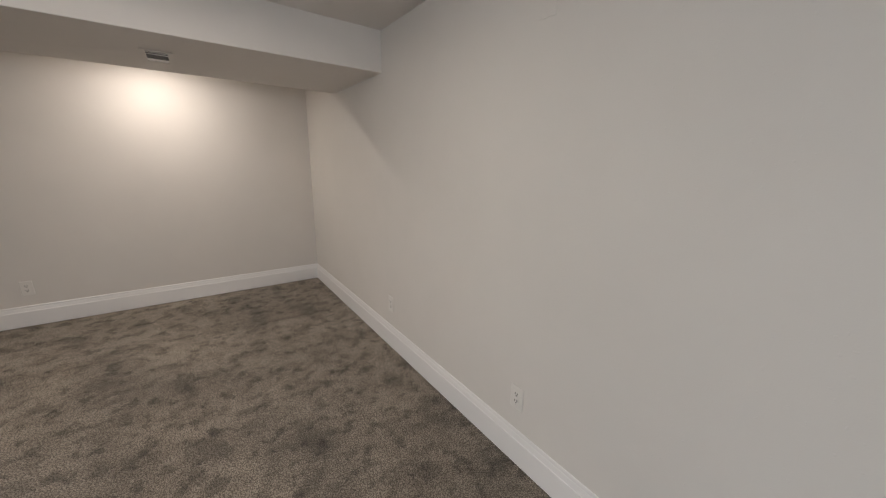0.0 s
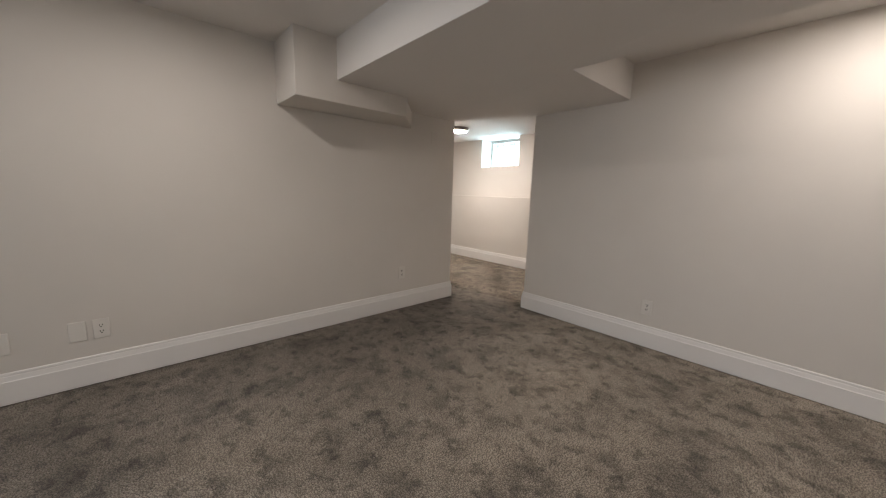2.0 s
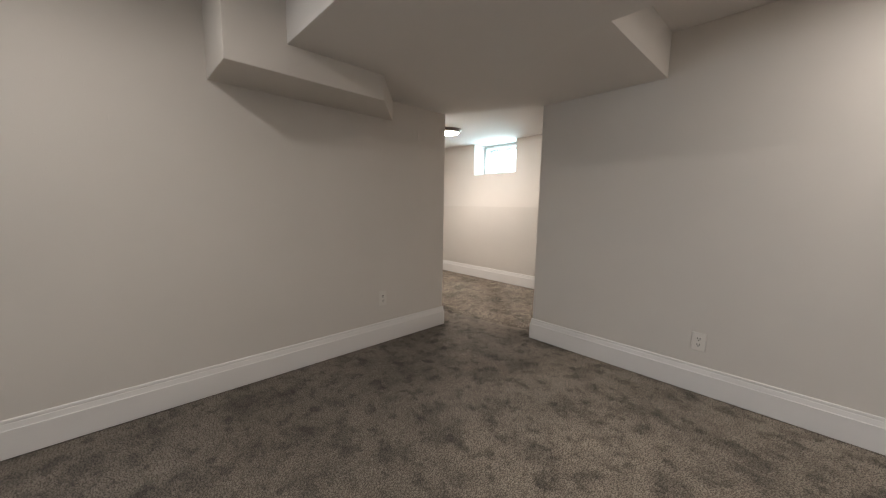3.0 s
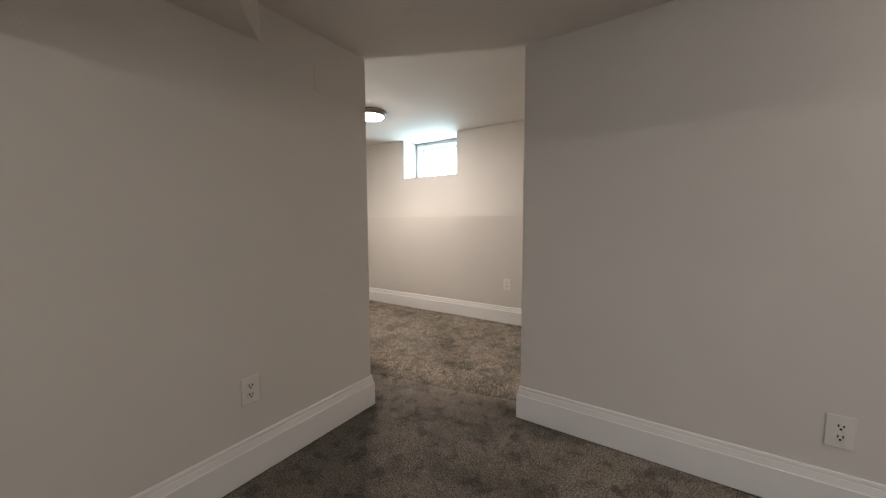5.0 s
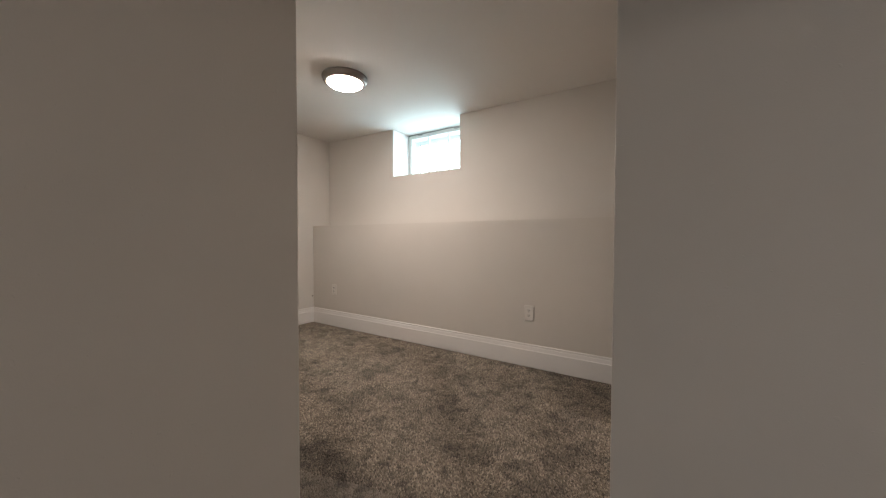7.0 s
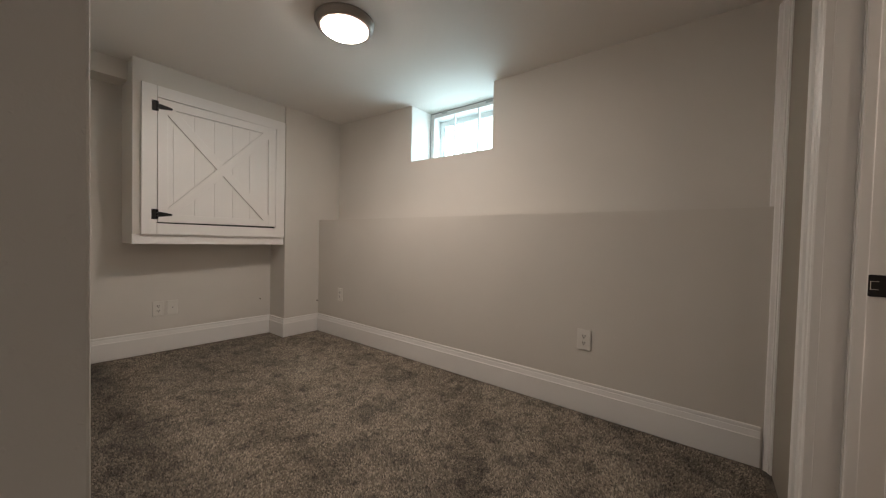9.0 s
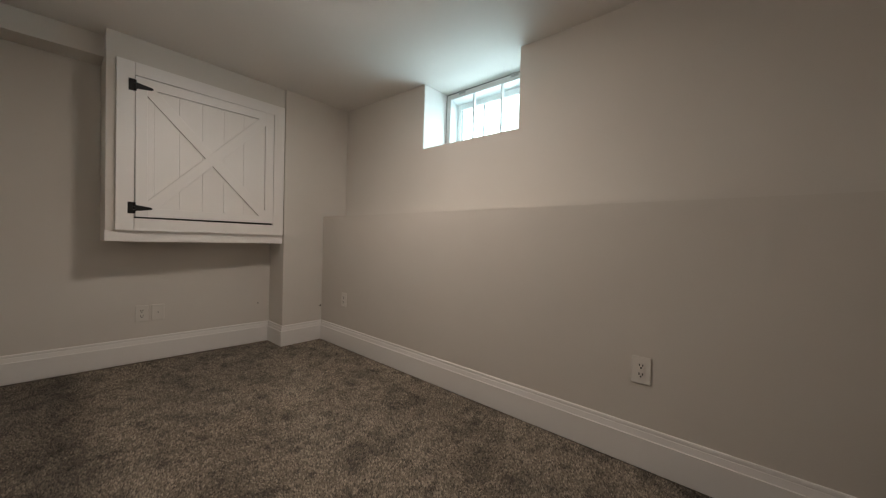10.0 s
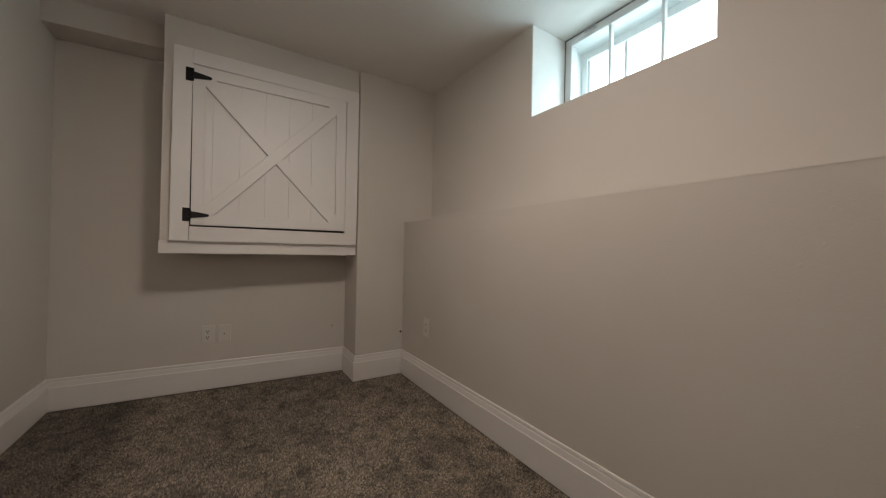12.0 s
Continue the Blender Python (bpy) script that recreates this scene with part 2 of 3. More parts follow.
# ---- walls of the first room ----
# the opening behind the start, out of view, lets the daylight in
SY0, SY1, SZ0, SZ1 = -2.2, -0.9, 0.9, 2.0
bm = bmesh.new()
prism(bm, [(WEST1 - 0.12, SY1), (WEST1, SY1), (WEST1, 4.037), (-6.5, 4.037), (-6.5, 3.92), (WEST1 - 0.12, 3.92)], 0, TOP)
bmesh.ops.bevel(bm, geom=bm.edges[:], offset=0.004, segments=2, profile=0.5, affect="EDGES")
box(bm, WEST1 - 0.12, WEST1, SOUTH1 - 0.12, SY0, 0, TOP)
box(bm, WEST1 - 0.12, WEST1, SY0, SY1, 0, SZ0)
box(bm, WEST1 - 0.12, WEST1, SY0, SY1, SZ1, TOP)
structure("wall_west", bm, WALL, "plain greige painted drywall wall with outside corner", "wall")

bm = bmesh.new()
box(bm, NORTH_END, EAST1 + 0.12, NORTH1, NORTH1 + 0.10, 0, TOP, 0.004)
structure("wall_north", bm, WALL, "greige painted drywall wall washed by a hidden lamp", "wall")

bm = bmesh.new()
box(bm, EAST1, EAST1 + 0.12, SOUTH1 - 0.12, NORTH1, 0, TOP)
structure("wall_east", bm, WALL, "plain greige painted drywall side wall", "wall")

bm = bmesh.new()
box(bm, WEST1, EAST1, SOUTH1 - 0.12, SOUTH1, 0, TOP)
structure("wall_south", bm, WALL, "plain greige painted wall behind the start", "wall")

lamp = bpy.data.lights.new("daylight", "AREA")
lamp.shape, lamp.size, lamp.size_y = "RECTANGLE", SY1 - SY0 - 0.02, SZ1 - SZ0 - 0.02
lamp.energy, lamp.color = DAY_SIDE, (0.88, 0.95, 1.0)
lo = new("daylight", lamp)
lo.matrix_world = look((WEST1 - 0.03, (SY0 + SY1) / 2, (SZ0 + SZ1) / 2), (1.14, (SY0 + SY1) / 2, 0.6))

# ---- walls of the second room ----
bm = bmesh.new()
UP_BACK = 6.63
box(bm, -6.5, EAST2, LOW_Y, UP_BACK, 0, LEDGE - 0.003)
structure("wall_north_lower", bm, LOWER, "thicker lower half of the wall, slightly darker greige paint", "wall")
bm = bmesh.new()
box(bm, -6.5, EAST2, LOW_Y - 0.0006, UP_BACK, LEDGE - 0.003, LEDGE)
box(bm, -6.5, WIN_X0, UP_Y, UP_BACK, LEDGE - 0.01, CEIL2 + 0.05)
box(bm, WIN_X1, EAST2_BACK, UP_Y, UP_BACK, LEDGE - 0.01, CEIL2)
box(bm, WIN_X0, WIN_X1, UP_Y, UP_BACK, LEDGE - 0.01, SILL)
structure("wall_north_2", bm, WALL, "greige upper wall and ledge with a small high window", "wall")

bm = bmesh.new()
prism(bm, [(-6.36, 3.97), (-6.245, PIL_Y + 0.02), (-6.245, 6.27), (-6.5, 6.27), (-6.5, 3.97)], 0, TOP)
structure("wall_west_2", bm, WALL, "greige wall behind the hanging cabinet", "wall")

bm = bmesh.new()
box(bm, -6.34, PIL_X, PIL_Y, UP_Y + 0.02, 0, CEIL2 + 0.06, 0.004)
structure("wall_pilaster", bm, WALL, "greige drywall corner pilaster beside the cabinet", "pilaster")

bm = bmesh.new()
prism(bm, [(-6.37, 3.97), (-6.17, 3.97), (-6.125, 4.59), (-6.37, 4.59)], 2.118, CEIL2 + 0.06)
structure("ceiling_bulkhead", bm, WALL, "shallow painted bulkhead above the wall", "soffit")

DOOR0, DOOR1, DOOR_TOP = 4.69, 5.466, 2.04
bm = bmesh.new()
box(bm, EAST2, EAST2_BACK, NORTH1 + 0.10, DOOR0 - 0.02, 0, CEIL2)
box(bm, EAST2, EAST2_BACK, DOOR1 + 0.02, UP_Y, 0, CEIL2)
box(bm, EAST2, EAST2_BACK, DOOR0 - 0.02, DOOR1 + 0.02, DOOR_TOP + 0.02, CEIL2)
structure("wall_east_2", bm, WALL, "greige wall holding the side doorway", "wall")

# third room behind the side doorway, closed around
bm = bmesh.new()
box(bm, EAST2_BACK, 0.4, 6.37, 6.49, 0, CEIL2)
box(bm, 0.4, 0.52, NORTH1 + 0.10, 6.49, 0, CEIL2)
structure("wall_north_3", bm, WALL, "pale warm wall of the room beyond the side doorway", "wall")


# ---- baseboards ----
BASE = [(0.0, 0.007), (0.015, 0.007), (0.016, 0.009), (0.016, 0.1385), (0.0153, 0.1398), (0.0126, 0.1405), (0.0110, 0.150), (0.0092, 0.161), (0.0080, 0.168), (0.0064, 0.169), (0.0064, 0.1708), (0.0072, 0.1725), (0.0066, 0.182), (0.0045, 0.187), (0.0, 0.188)]


def runs(bm, path, profile):
    """Sweeps a profile of (depth, height) along a plan path, mitred; the room lies to the path's left."""
    pts = [Vector(p) for p in path]
    rows = []
    for i, p in enumerate(pts):
        def left(a, c):
            d = (c - a).normalized()
            return Vector((-d.y, d.x))
        if i == 0:
            n = left(pts[0], pts[1])
        elif i == len(pts) - 1:
            n = left(pts[-2], pts[-1])
        else:
            a, c = left(pts[i - 1], p), left(p, pts[i + 1])
            n = (a + c) / (1 + a.dot(c))
        rows.append([bm.verts.new((p.x + n.x * d, p.y + n.y * d, z)) for d, z in profile])
    m = len(profile)
    for a, c in zip(rows, rows[1:]):
        for k in range(m):
            bm.faces.new((a[k], a[(k + 1) % m], c[(k + 1) % m], c[k]))
    bm.faces.new(rows[0])
    bm.faces.new(rows[-1][::-1])


BOARDS = [
    [(WEST1, SOUTH1), (EAST1, SOUTH1)],
    [(EAST1, SOUTH1 + 0.02), (EAST1, NORTH1), (NORTH_END, NORTH1), (NORTH_END, NORTH1 + 0.10), (EAST2, NORTH1 + 0.10), (EAST2, DOOR0 - 0.022)],
    [(EAST2 - 0.043, LOW_Y), (PIL_X, LOW_Y), (PIL_X, PIL_Y), (-6.2463, PIL_Y), (-6.3555, 4.037), (WEST1, 4.037), (WEST1, SOUTH1 + 0.02)],
    [(0.4, 6.37), (EAST2_BACK, 6.37)],
]
for path in BOARDS:
    bm = bmesh.new()
    runs(bm, path, BASE)
    structure("baseboard", bm, TRIM, "tall white moulded baseboard", "baseboard")


# ---- side doorway with casing, jamb and strike plate ----
CASING = [(-0.010, 0.0), (0.009, 0.0), (0.013, 0.004), (0.014, 0.010), (0.009, 0.014), (0.010, 0.020), (0.016, 0.026), (0.018, 0.044), (0.013, 0.048), (0.014, 0.053), (0.024, 0.057), (0.027, 0.063), (0.027, 0.074), (0.022, 0.078), (0.0, 0.078), (0.0, 0.015), (-0.010, 0.015)]


def casing_leg(bm, x, y, z1, side, into=-1):
    """An upright moulding on a wall at x: thin at the opening (y), thick away from it (side +1 or -1)."""
    lo = [bm.verts.new((x + into * d, y + side * w, 0)) for d, w in CASING]
    hi = [bm.verts.new((x + into * d, y + side * w, z1 + w)) for d, w in CASING]
    n = len(CASING)
    for i in range(n):
        bm.faces.new((lo[i], lo[(i + 1) % n], hi[(i + 1) % n], hi[i]))
    bm.faces.new(lo)
    bm.faces.new(hi[::-1])


def casing_head(bm, x, y0, y1, z, into=-1):
    a = [bm.verts.new((x + into * d, y0 - w, z + w)) for d, w in CASING]
    c = [bm.verts.new((x + into * d, y1 + w, z + w)) for d, w in CASING]
    n = len(CASING)
    for i in range(n):
        bm.faces.new((a[i], a[(i + 1) % n], c[(i + 1) % n], c[i]))
    bm.faces.new(a)
    bm.faces.new(c[::-1])


door = thing("door_1", pose(0, 0, 0), "white painted door frame with black strike plate, door open", "doorway")
door["kind"] = "structure"
bm = bmesh.new()
box(bm, EAST2 + 0.010, EAST2 + 0.043, DOOR1, DOOR1 + 0.02, 0, DOOR_TOP + 0.02)
box(bm, EAST2 + 0.043, EAST2 + 0.068, DOOR1 + 0.011, DOOR1 + 0.02, 0, DOOR_TOP + 0.02)
box(bm, EAST2 + 0.068, EAST2_BACK - 0.010, DOOR1, DOOR1 + 0.02, 0, DOOR_TOP + 0.02)
jamb = part("jamb", bm, TRIM, door)
bm = bmesh.new()
box(bm, EAST2 + 0.010, EAST2_BACK - 0.010, DOOR0 - 0.02, DOOR0, 0, DOOR_TOP + 0.02)
part("jamb", bm, TRIM, door)
part("head_jamb", slab(EAST2 + 0.010, EAST2_BACK - 0.010, DOOR0, DOOR1, DOOR_TOP, DOOR_TOP + 0.02), TRIM, door)
part("door_stop", slab(EAST2 + 0.070, EAST2 + 0.096, DOOR1 - 0.012, DOOR1, 0, DOOR_TOP, 0.003), TRIM, door)
part("door_stop", slab(EAST2 + 0.043, EAST2 + 0.094, DOOR0, DOOR0 + 0.011, 0, DOOR_TOP, 0.003), TRIM, door)
for x, y, s, into in ((EAST2, DOOR1 + 0.004, 1, -1), (EAST2_BACK, DOOR1 + 0.004, 1, 1), (EAST2_BACK, DOOR0 - 0.004, -1, 1)):
    bm = bmesh.new()
    casing_leg(bm, x, y, DOOR_TOP, s, into)
    part("casing", bm, TRIM, door)
bm = bmesh.new()
casing_head(bm, EAST2, DOOR0 - 0.004, DOOR1 + 0.004, DOOR_TOP)
part("head_casing", bm, TRIM, door)
bm = bmesh.new()
sx = EAST2_BACK - 0.022
# rounded corners, and a curved lip that stands past the jamb's edge
ring = []
for cx, cz, a0 in ((sx - 0.015, 0.869, 180), (sx - 0.015, 0.919, 90)):
    ring.append([(cx + 0.006 * math.cos(radians(a0 + 90 - 18 * i)), cz + 0.006 * math.sin(radians(a0 + 90 - 18 * i))) for i in range(6)])
edge = ring[0] + ring[1] + [(sx + 0.024 + 0.010 * math.cos(radians(a)), 0.894 + 0.031 * math.sin(radians(a))) for a in range(75, -76, -15)]
near_v = [bm.verts.new((x, DOOR1 - 0.0025, z)) for x, z in edge]
far_v = [bm.verts.new((x, DOOR1 + 0.001, z)) for x, z in edge]
bm.faces.new(near_v)
bm.faces.new(far_v[::-1])
for i in range(len(edge)):
    j = (i + 1) % len(edge)
    bm.faces.new((near_v[j], near_v[i], far_v[i], far_v[j]))
bmesh.ops.recalc_face_normals(bm, faces=bm.faces[:])
strike = part("strike_plate", bm, BLACK, jamb, "black strike plate")
bm = bmesh.new()
box(bm, sx - 0.0165, sx - 0.0150, DOOR1 - 0.0032, DOOR1 - 0.002, 0.883, 0.907)
box(bm, sx - 0.0150, sx + 0.000, DOOR1 - 0.0032, DOOR1 - 0.002, 0.9058, 0.907)
box(bm, sx - 0.0150, sx + 0.000, DOOR1 - 0.0032, DOOR1 - 0.002, 0.883, 0.8842)
part("strike_lip", bm, BRIGHT, jamb, "worn bright edge of the latch hole")

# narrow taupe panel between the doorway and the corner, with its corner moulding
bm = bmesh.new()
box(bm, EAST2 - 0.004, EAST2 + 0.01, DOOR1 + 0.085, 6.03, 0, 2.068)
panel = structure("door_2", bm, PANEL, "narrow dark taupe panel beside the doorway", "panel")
bm = bmesh.new()
CORNER = [(-2.44, 6.02), (-2.450, 6.02), (-2.452, 6.03), (-2.456, 6.03), (-2.459, 6.04), (-2.470, 6.045), (-2.473, 6.055), (-2.483, 6.06), (-2.483, 6.10), (-2.44, 6.10)]
prism(bm, CORNER, 0, 2.065)
for d, z0, z1 in ((0.012, 2.065, 2.076), (0.019, 2.076, 2.086), (0.032, 2.086, 2.098), (0.043, 2.098, 2.14)):
    box(bm, EAST2 - d, EAST2, DOOR1 + 0.09, 6.10, z0, z1, 0.001, 1)
structure("trim", bm, TRIM, "white moulded casing round the taupe panel in the corner", "trim")


# ---- small high window ----
win = thing("window_1", pose(0, 0, 0), "small white vinyl basement window, glowing with daylight", "window")
win["kind"] = "structure"
WY = 6.57
z0w, z1w = SILL + 0.012, CEIL2 - 0.006
part("window_sill", slab(WIN_X0 - 0.02, WIN_X1 + 0.02, UP_Y + 0.02, UP_BACK + 0.04, SILL - 0.06, SILL + 0.004), VINYL, win)
fr = 0.046
for nm, dims in (("window_frame", (WIN_X0 + 0.008, WIN_X0 + 0.004 + fr)), ("window_frame", (WIN_X1 - 0.004 - fr, WIN_X1 - 0.004))):
    part(nm, slab(dims[0], dims[1], WY, WY + 0.05, z0w, z1w, 0.004), VINYL, win)
part("window_frame", slab(WIN_X0 + 0.004 + fr, WIN_X1 - 0.004 - fr, WY, WY + 0.05, z1w - 0.044, z1w, 0.004), VINYL, win)
part("window_frame", slab(WIN_X0 + 0.004 + fr, WIN_X1 - 0.004 - fr, WY, WY + 0.05, z0w, z0w + 0.036, 0.004), VINYL, win)
for mx in (-4.606, -4.345):
    part("muntin", slab(mx - 0.0075, mx + 0.0075, WY + 0.006, WY + 0.034, z0w + 0.036, z1w - 0.044, 0.003), VINYL, win)
gl = part("pane", slab(WIN_X0 + 0.03, WIN_X1 - 0.03, WY + 0.018, WY + 0.022, z0w + 0.03, z1w - 0.03), GLASS, win)
gl.visible_shadow = False
part("gasket", slab(WIN_X0 + 0.003, WIN_X1 - 0.003, WY - 0.003, WY + 0.02, z1w + 0.001, z1w + 0.005), GASKET, win, "dark grey seal above the sash")
part("gasket", slab(WIN_X0 + 0.0045, WIN_X0 + 0.0075, WY - 0.002, WY + 0.01, z0w, z1w), GASKET, win, "dark seam beside the sash")
for x0, x1 in ((WIN_X0, WIN_X0 + 0.004), (WIN_X1 - 0.004, WIN_X1)):
    part("reveal", slab(x0, x1, UP_Y + 0.002, WY + 0.05, SILL + 0.003, CEIL2 - 0.001), TRIM, win, "white painted side reveal")
for lx in (-4.715, -4.228):
    latch = part("latch", slab(lx - 0.034, lx + 0.034, WY - 0.010, WY + 0.001, z1w - 0.022, z1w + 0.001, 0.003), STEEL, win, "small grey sash latch")
    for k in (-0.02, 0.0, 0.02):
        part("screw", slab(lx + k - 0.003, lx + k + 0.003, WY - 0.0115, WY - 0.009, z1w - 0.014, z1w - 0.008, 0.001), GASKET, latch)
# outer sash behind it
OY = 6.71
for a, c in ((WIN_X0 - 0.02, WIN_X0 + 0.020), (WIN_X1 - 0.020, WIN_X1 + 0.02)):
    part("liner", slab(a, c, WY + 0.052, OY + 0.05, SILL - 0.05, CEIL2 - 0.012), VINYL, win)
part("liner", slab(WIN_X0 + 0.020, WIN_X1 - 0.020, WY + 0.052, OY + 0.05, CEIL2 - 0.045, CEIL2 - 0.012), VINYL, win)
for a, c in ((WIN_X0 + 0.020, WIN_X0 + 0.055), (WIN_X1 - 0.055, WIN_X1 - 0.020)):
    part("outer_frame", slab(a, c, OY, OY + 0.04, SILL - 0.05, CEIL2 - 0.045, 0.004), VINYL, win)
    part("outer_seal", slab(min(a, c) + (0.035 if a < -4.5 else -0.003), min(a, c) + (0.038 if a < -4.5 else 0.0), OY + 0.01, OY + 0.03, SILL - 0.05, CEIL2 - 0.09), GASKET, win)
part("outer_frame", slab(WIN_X0 + 0.055, WIN_X1 - 0.055, OY, OY + 0.04, CEIL2 - 0.09, CEIL2 - 0.045, 0.004), VINYL, win)
for mx in (-4.60,):
    part("outer_muntin", slab(mx - 0.008, mx + 0.008, OY + 0.008, OY + 0.03, SILL - 0.05, CEIL2 - 0.09, 0.003), VINYL, win)
bm = bmesh.new()
box(bm, WIN_X0 - 0.12, WIN_X0 - 0.02, UP_BACK, OY + 0.06, SILL - 0.2, CEIL2)
box(bm, WIN_X1 + 0.02, WIN_X1 + 0.12, UP_BACK, OY + 0.06, SILL - 0.2, CEIL2)
structure("wall_window_well", bm, VINYL, "white outer reveal of the basement window", "wall")
bm = bmesh.new()
v = [bm.verts.new(p) for p in ((-8.0, 7.6, 0.9), (-2.0, 7.6, 0.9), (-2.0, 7.6, 4.5), (-8.0, 7.6, 4.5))]
bm.faces.new(v)
structure("backdrop", bm, SKY_GLOW, "bright overcast daylight outside the window", "sky")


# ---- flush ceiling lamp ----
def flush_lamp(x, y, z, label):
    t = thing("ceiling_lamp", pose(x, y, z), label, "ceiling lamp")
    bm = bmesh.new()
    lathe(bm, [(0.0, 0.0), (0.162, 0.0), (0.165, -0.004), (0.165, -0.016), (0.162, -0.020), (0.160, -0.022), (0.158, -0.032), (0.153, -0.040), (0.145, -0.045), (0.129, -0.047), (0.126, -0.043), (0.0, -0.040)], 72)
    part("housing", bm, BRONZE, t, "dark brushed bronze rim", True)
    bm = bmesh.new()
    lathe(bm, [(0.1255, -0.043), (0.1245, -0.051), (0.117, -0.057), (0.095, -0.062), (0.05, -0.065), (0.0, -0.066)], 72)
    part("diffuser", bm, LAMP_GLOW, t, "glowing white diffuser", True)
    return t


flush_lamp(-4.382, 5.185, CEIL2, "round flush ceiling lamp with bronze rim, lit")
flush_lamp(-1.2, 5.40, CEIL2, "lit round flush ceiling lamp in the side room")


def recessed(x, y, z, mat, label):
    t = thing("recessed_lamp", pose(x, y, z), label, "recessed lamp", "recessed lamps")
    bm = bmesh.new()
    lathe(bm, [(0.052, -0.001), (0.056, -0.005), (0.078, -0.004), (0.081, 0.0)], 40)
    part("trim_ring", bm, TRIM, t, "white trim ring", True)
    bm = bmesh.new()
    lathe(bm, [(0.053, -0.002), (0.0, -0.003)], 40)
    part("lens", bm, mat, t, "glowing lens")
    return t


recessed(-2.22, 1.47, CEIL1, CAN_GLOW, "lit recessed ceiling lamp in the large room")
recessed(-0.20, 1.47, CEIL1, CAN_GLOW, "lit recessed ceiling lamp in the large room")
recessed(-0.20, 3.88, CEIL1, STRIP_GLOW, "lit recessed lamp hidden behind the soffit")


# ---- outlets and plates: built facing -y, turned to their wall ----
def outlet(m, label="white duplex outlet on the painted wall", kind="duplex"):
    t = thing("outlet" if kind == "duplex" else "wall_plate", m, label, "outlet" if kind == "duplex" else "wall plate", "wall outlets")
    bm = bmesh.new()
    box(bm, -0.0385, 0.0385, -0.0065, 0.0, -0.061, 0.061, 0.0045, 3)
    part("plate", bm, PLATE, t, smooth=False)
    if kind == "duplex":
        for s in (1, -1):
            bm = bmesh.new()
            n = 24
            ring = []
            for i in range(n):
                a = 2 * math.pi * i / n
                ring.append((max(-0.0165, min(0.0165, 0.0178 * math.cos(a))), max(-0.0140, min(0.0140, 0.0175 * math.sin(a)))))
            zc = s * 0.0195
            lo_v = [bm.verts.new((x, -0.006, zc + z)) for x, z in ring]
            hi_v = [bm.verts.new((x, -0.0085, zc + z)) for x, z in ring]
            bm.faces.new(hi_v)
            for i in range(n):
                bm.faces.new((lo_v[i], lo_v[(i + 1) % n], hi_v[(i + 1) % n], hi_v[i]))
            face = part("receptacle", bm, PLATE, t)
            for sx, h in ((-0.0066, 0.0105), (0.0066, 0.0090)):
                part("slot", slab(sx - 0.0021, sx + 0.0021, -0.0092, -0.008, zc + 0.0035 - h / 2, zc + 0.0035 + h / 2), SLOT, face)
            part("ground_hole", slab(-0.0032, 0.0032, -0.0092, -0.008, zc - 0.0115, zc - 0.0048, 0.0012), SLOT, face)
        part("screw", slab(-0.0028, 0.0028, -0.0078, -0.006, -0.0028, 0.0028, 0.0012), PLATE, t)
    elif kind == "jack":
        part("jack", slab(-0.006, 0.006, -0.010, -0.006, -0.006, 0.006, 0.002), PLATE, t)
        part("socket", slab(-0.0032, 0.0032, -0.0112, -0.0098, -0.0036, 0.0036), SLOT, t, "dark jack opening")
    else:
        for s in (1, -1):
            part("screw", slab(-0.0028, 0.0028, -0.0078, -0.006, s * 0.048 - 0.0028, s * 0.048 + 0.0028, 0.0012), PLATE, t)
    return t


FACING_E, FACING_W, FACING_S = 90, -90, 0
outlet(pose(WEST1, 1.088, 0.352, 0, 0, FACING_E), "white duplex outlet beside a blank plate")
outlet(pose(WEST1, 0.985, 0.352, 0, 0, FACING_E), "white blank wall plate beside an outlet", "blank")
outlet(pose(WEST1, 0.690, 0.352, 0, 0, FACING_E), "white cable jack plate on the painted wall", "jack")
outlet(pose(WEST1, 3.335, 0.392, 0, 0, FACING_E), "white duplex outlet near the opening")
outlet(pose(-1.259, NORTH1, 0.342, 0, 0, FACING_S), "white duplex outlet above the tall baseboard")
outlet(pose(EAST1, 1.079, 0.362, 0, 0, FACING_W))
outlet(pose(EAST1, 2.388, 0.372, 0, 0, FACING_W))
outlet(pose(-3.250, LOW_Y, 0.434, 0, 0, FACING_S), "white duplex outlet on the thick lower wall")
outlet(pose(-5.578, LOW_Y, 0.431, 0, 0, FACING_S), "white duplex outlet near the pilaster corner")
SKEW = 90 - math.degrees(math.atan2(0.115, 1.732))
outlet(pose(-6.3055, 4.788, 0.368, 0, 0, SKEW), "white duplex outlet under the hanging cabinet")
outlet(pose(-6.2993, 4.882, 0.368, 0, 0, SKEW), "white cable jack plate under the hanging cabinet", "jack")

# ---- vent in the soffit ----
vent = thing("ceiling_vent", pose(-0.08, 2.995, SOFFIT + 0.014), "white slatted ceiling vent, partly open, in the soffit", "vent")
bm = bmesh.new()
box(bm, -0.075, -0.052, -0.155, 0.155, -0.006, 0.0, 0.002)
box(bm, 0.052, 0.075, -0.155, 0.155, -0.006, 0.0, 0.002)
box(bm, -0.052, 0.052, -0.155, -0.135, -0.006, 0.0, 0.002)
box(bm, -0.052, 0.052, 0.135, 0.155, -0.006, 0.0, 0.002)
part("frame", bm, CEIL, vent)
part("backing", slab(-0.052, 0.052, -0.135, 0.135, -0.0012, -0.0004), SLOT, vent, "dark duct opening")
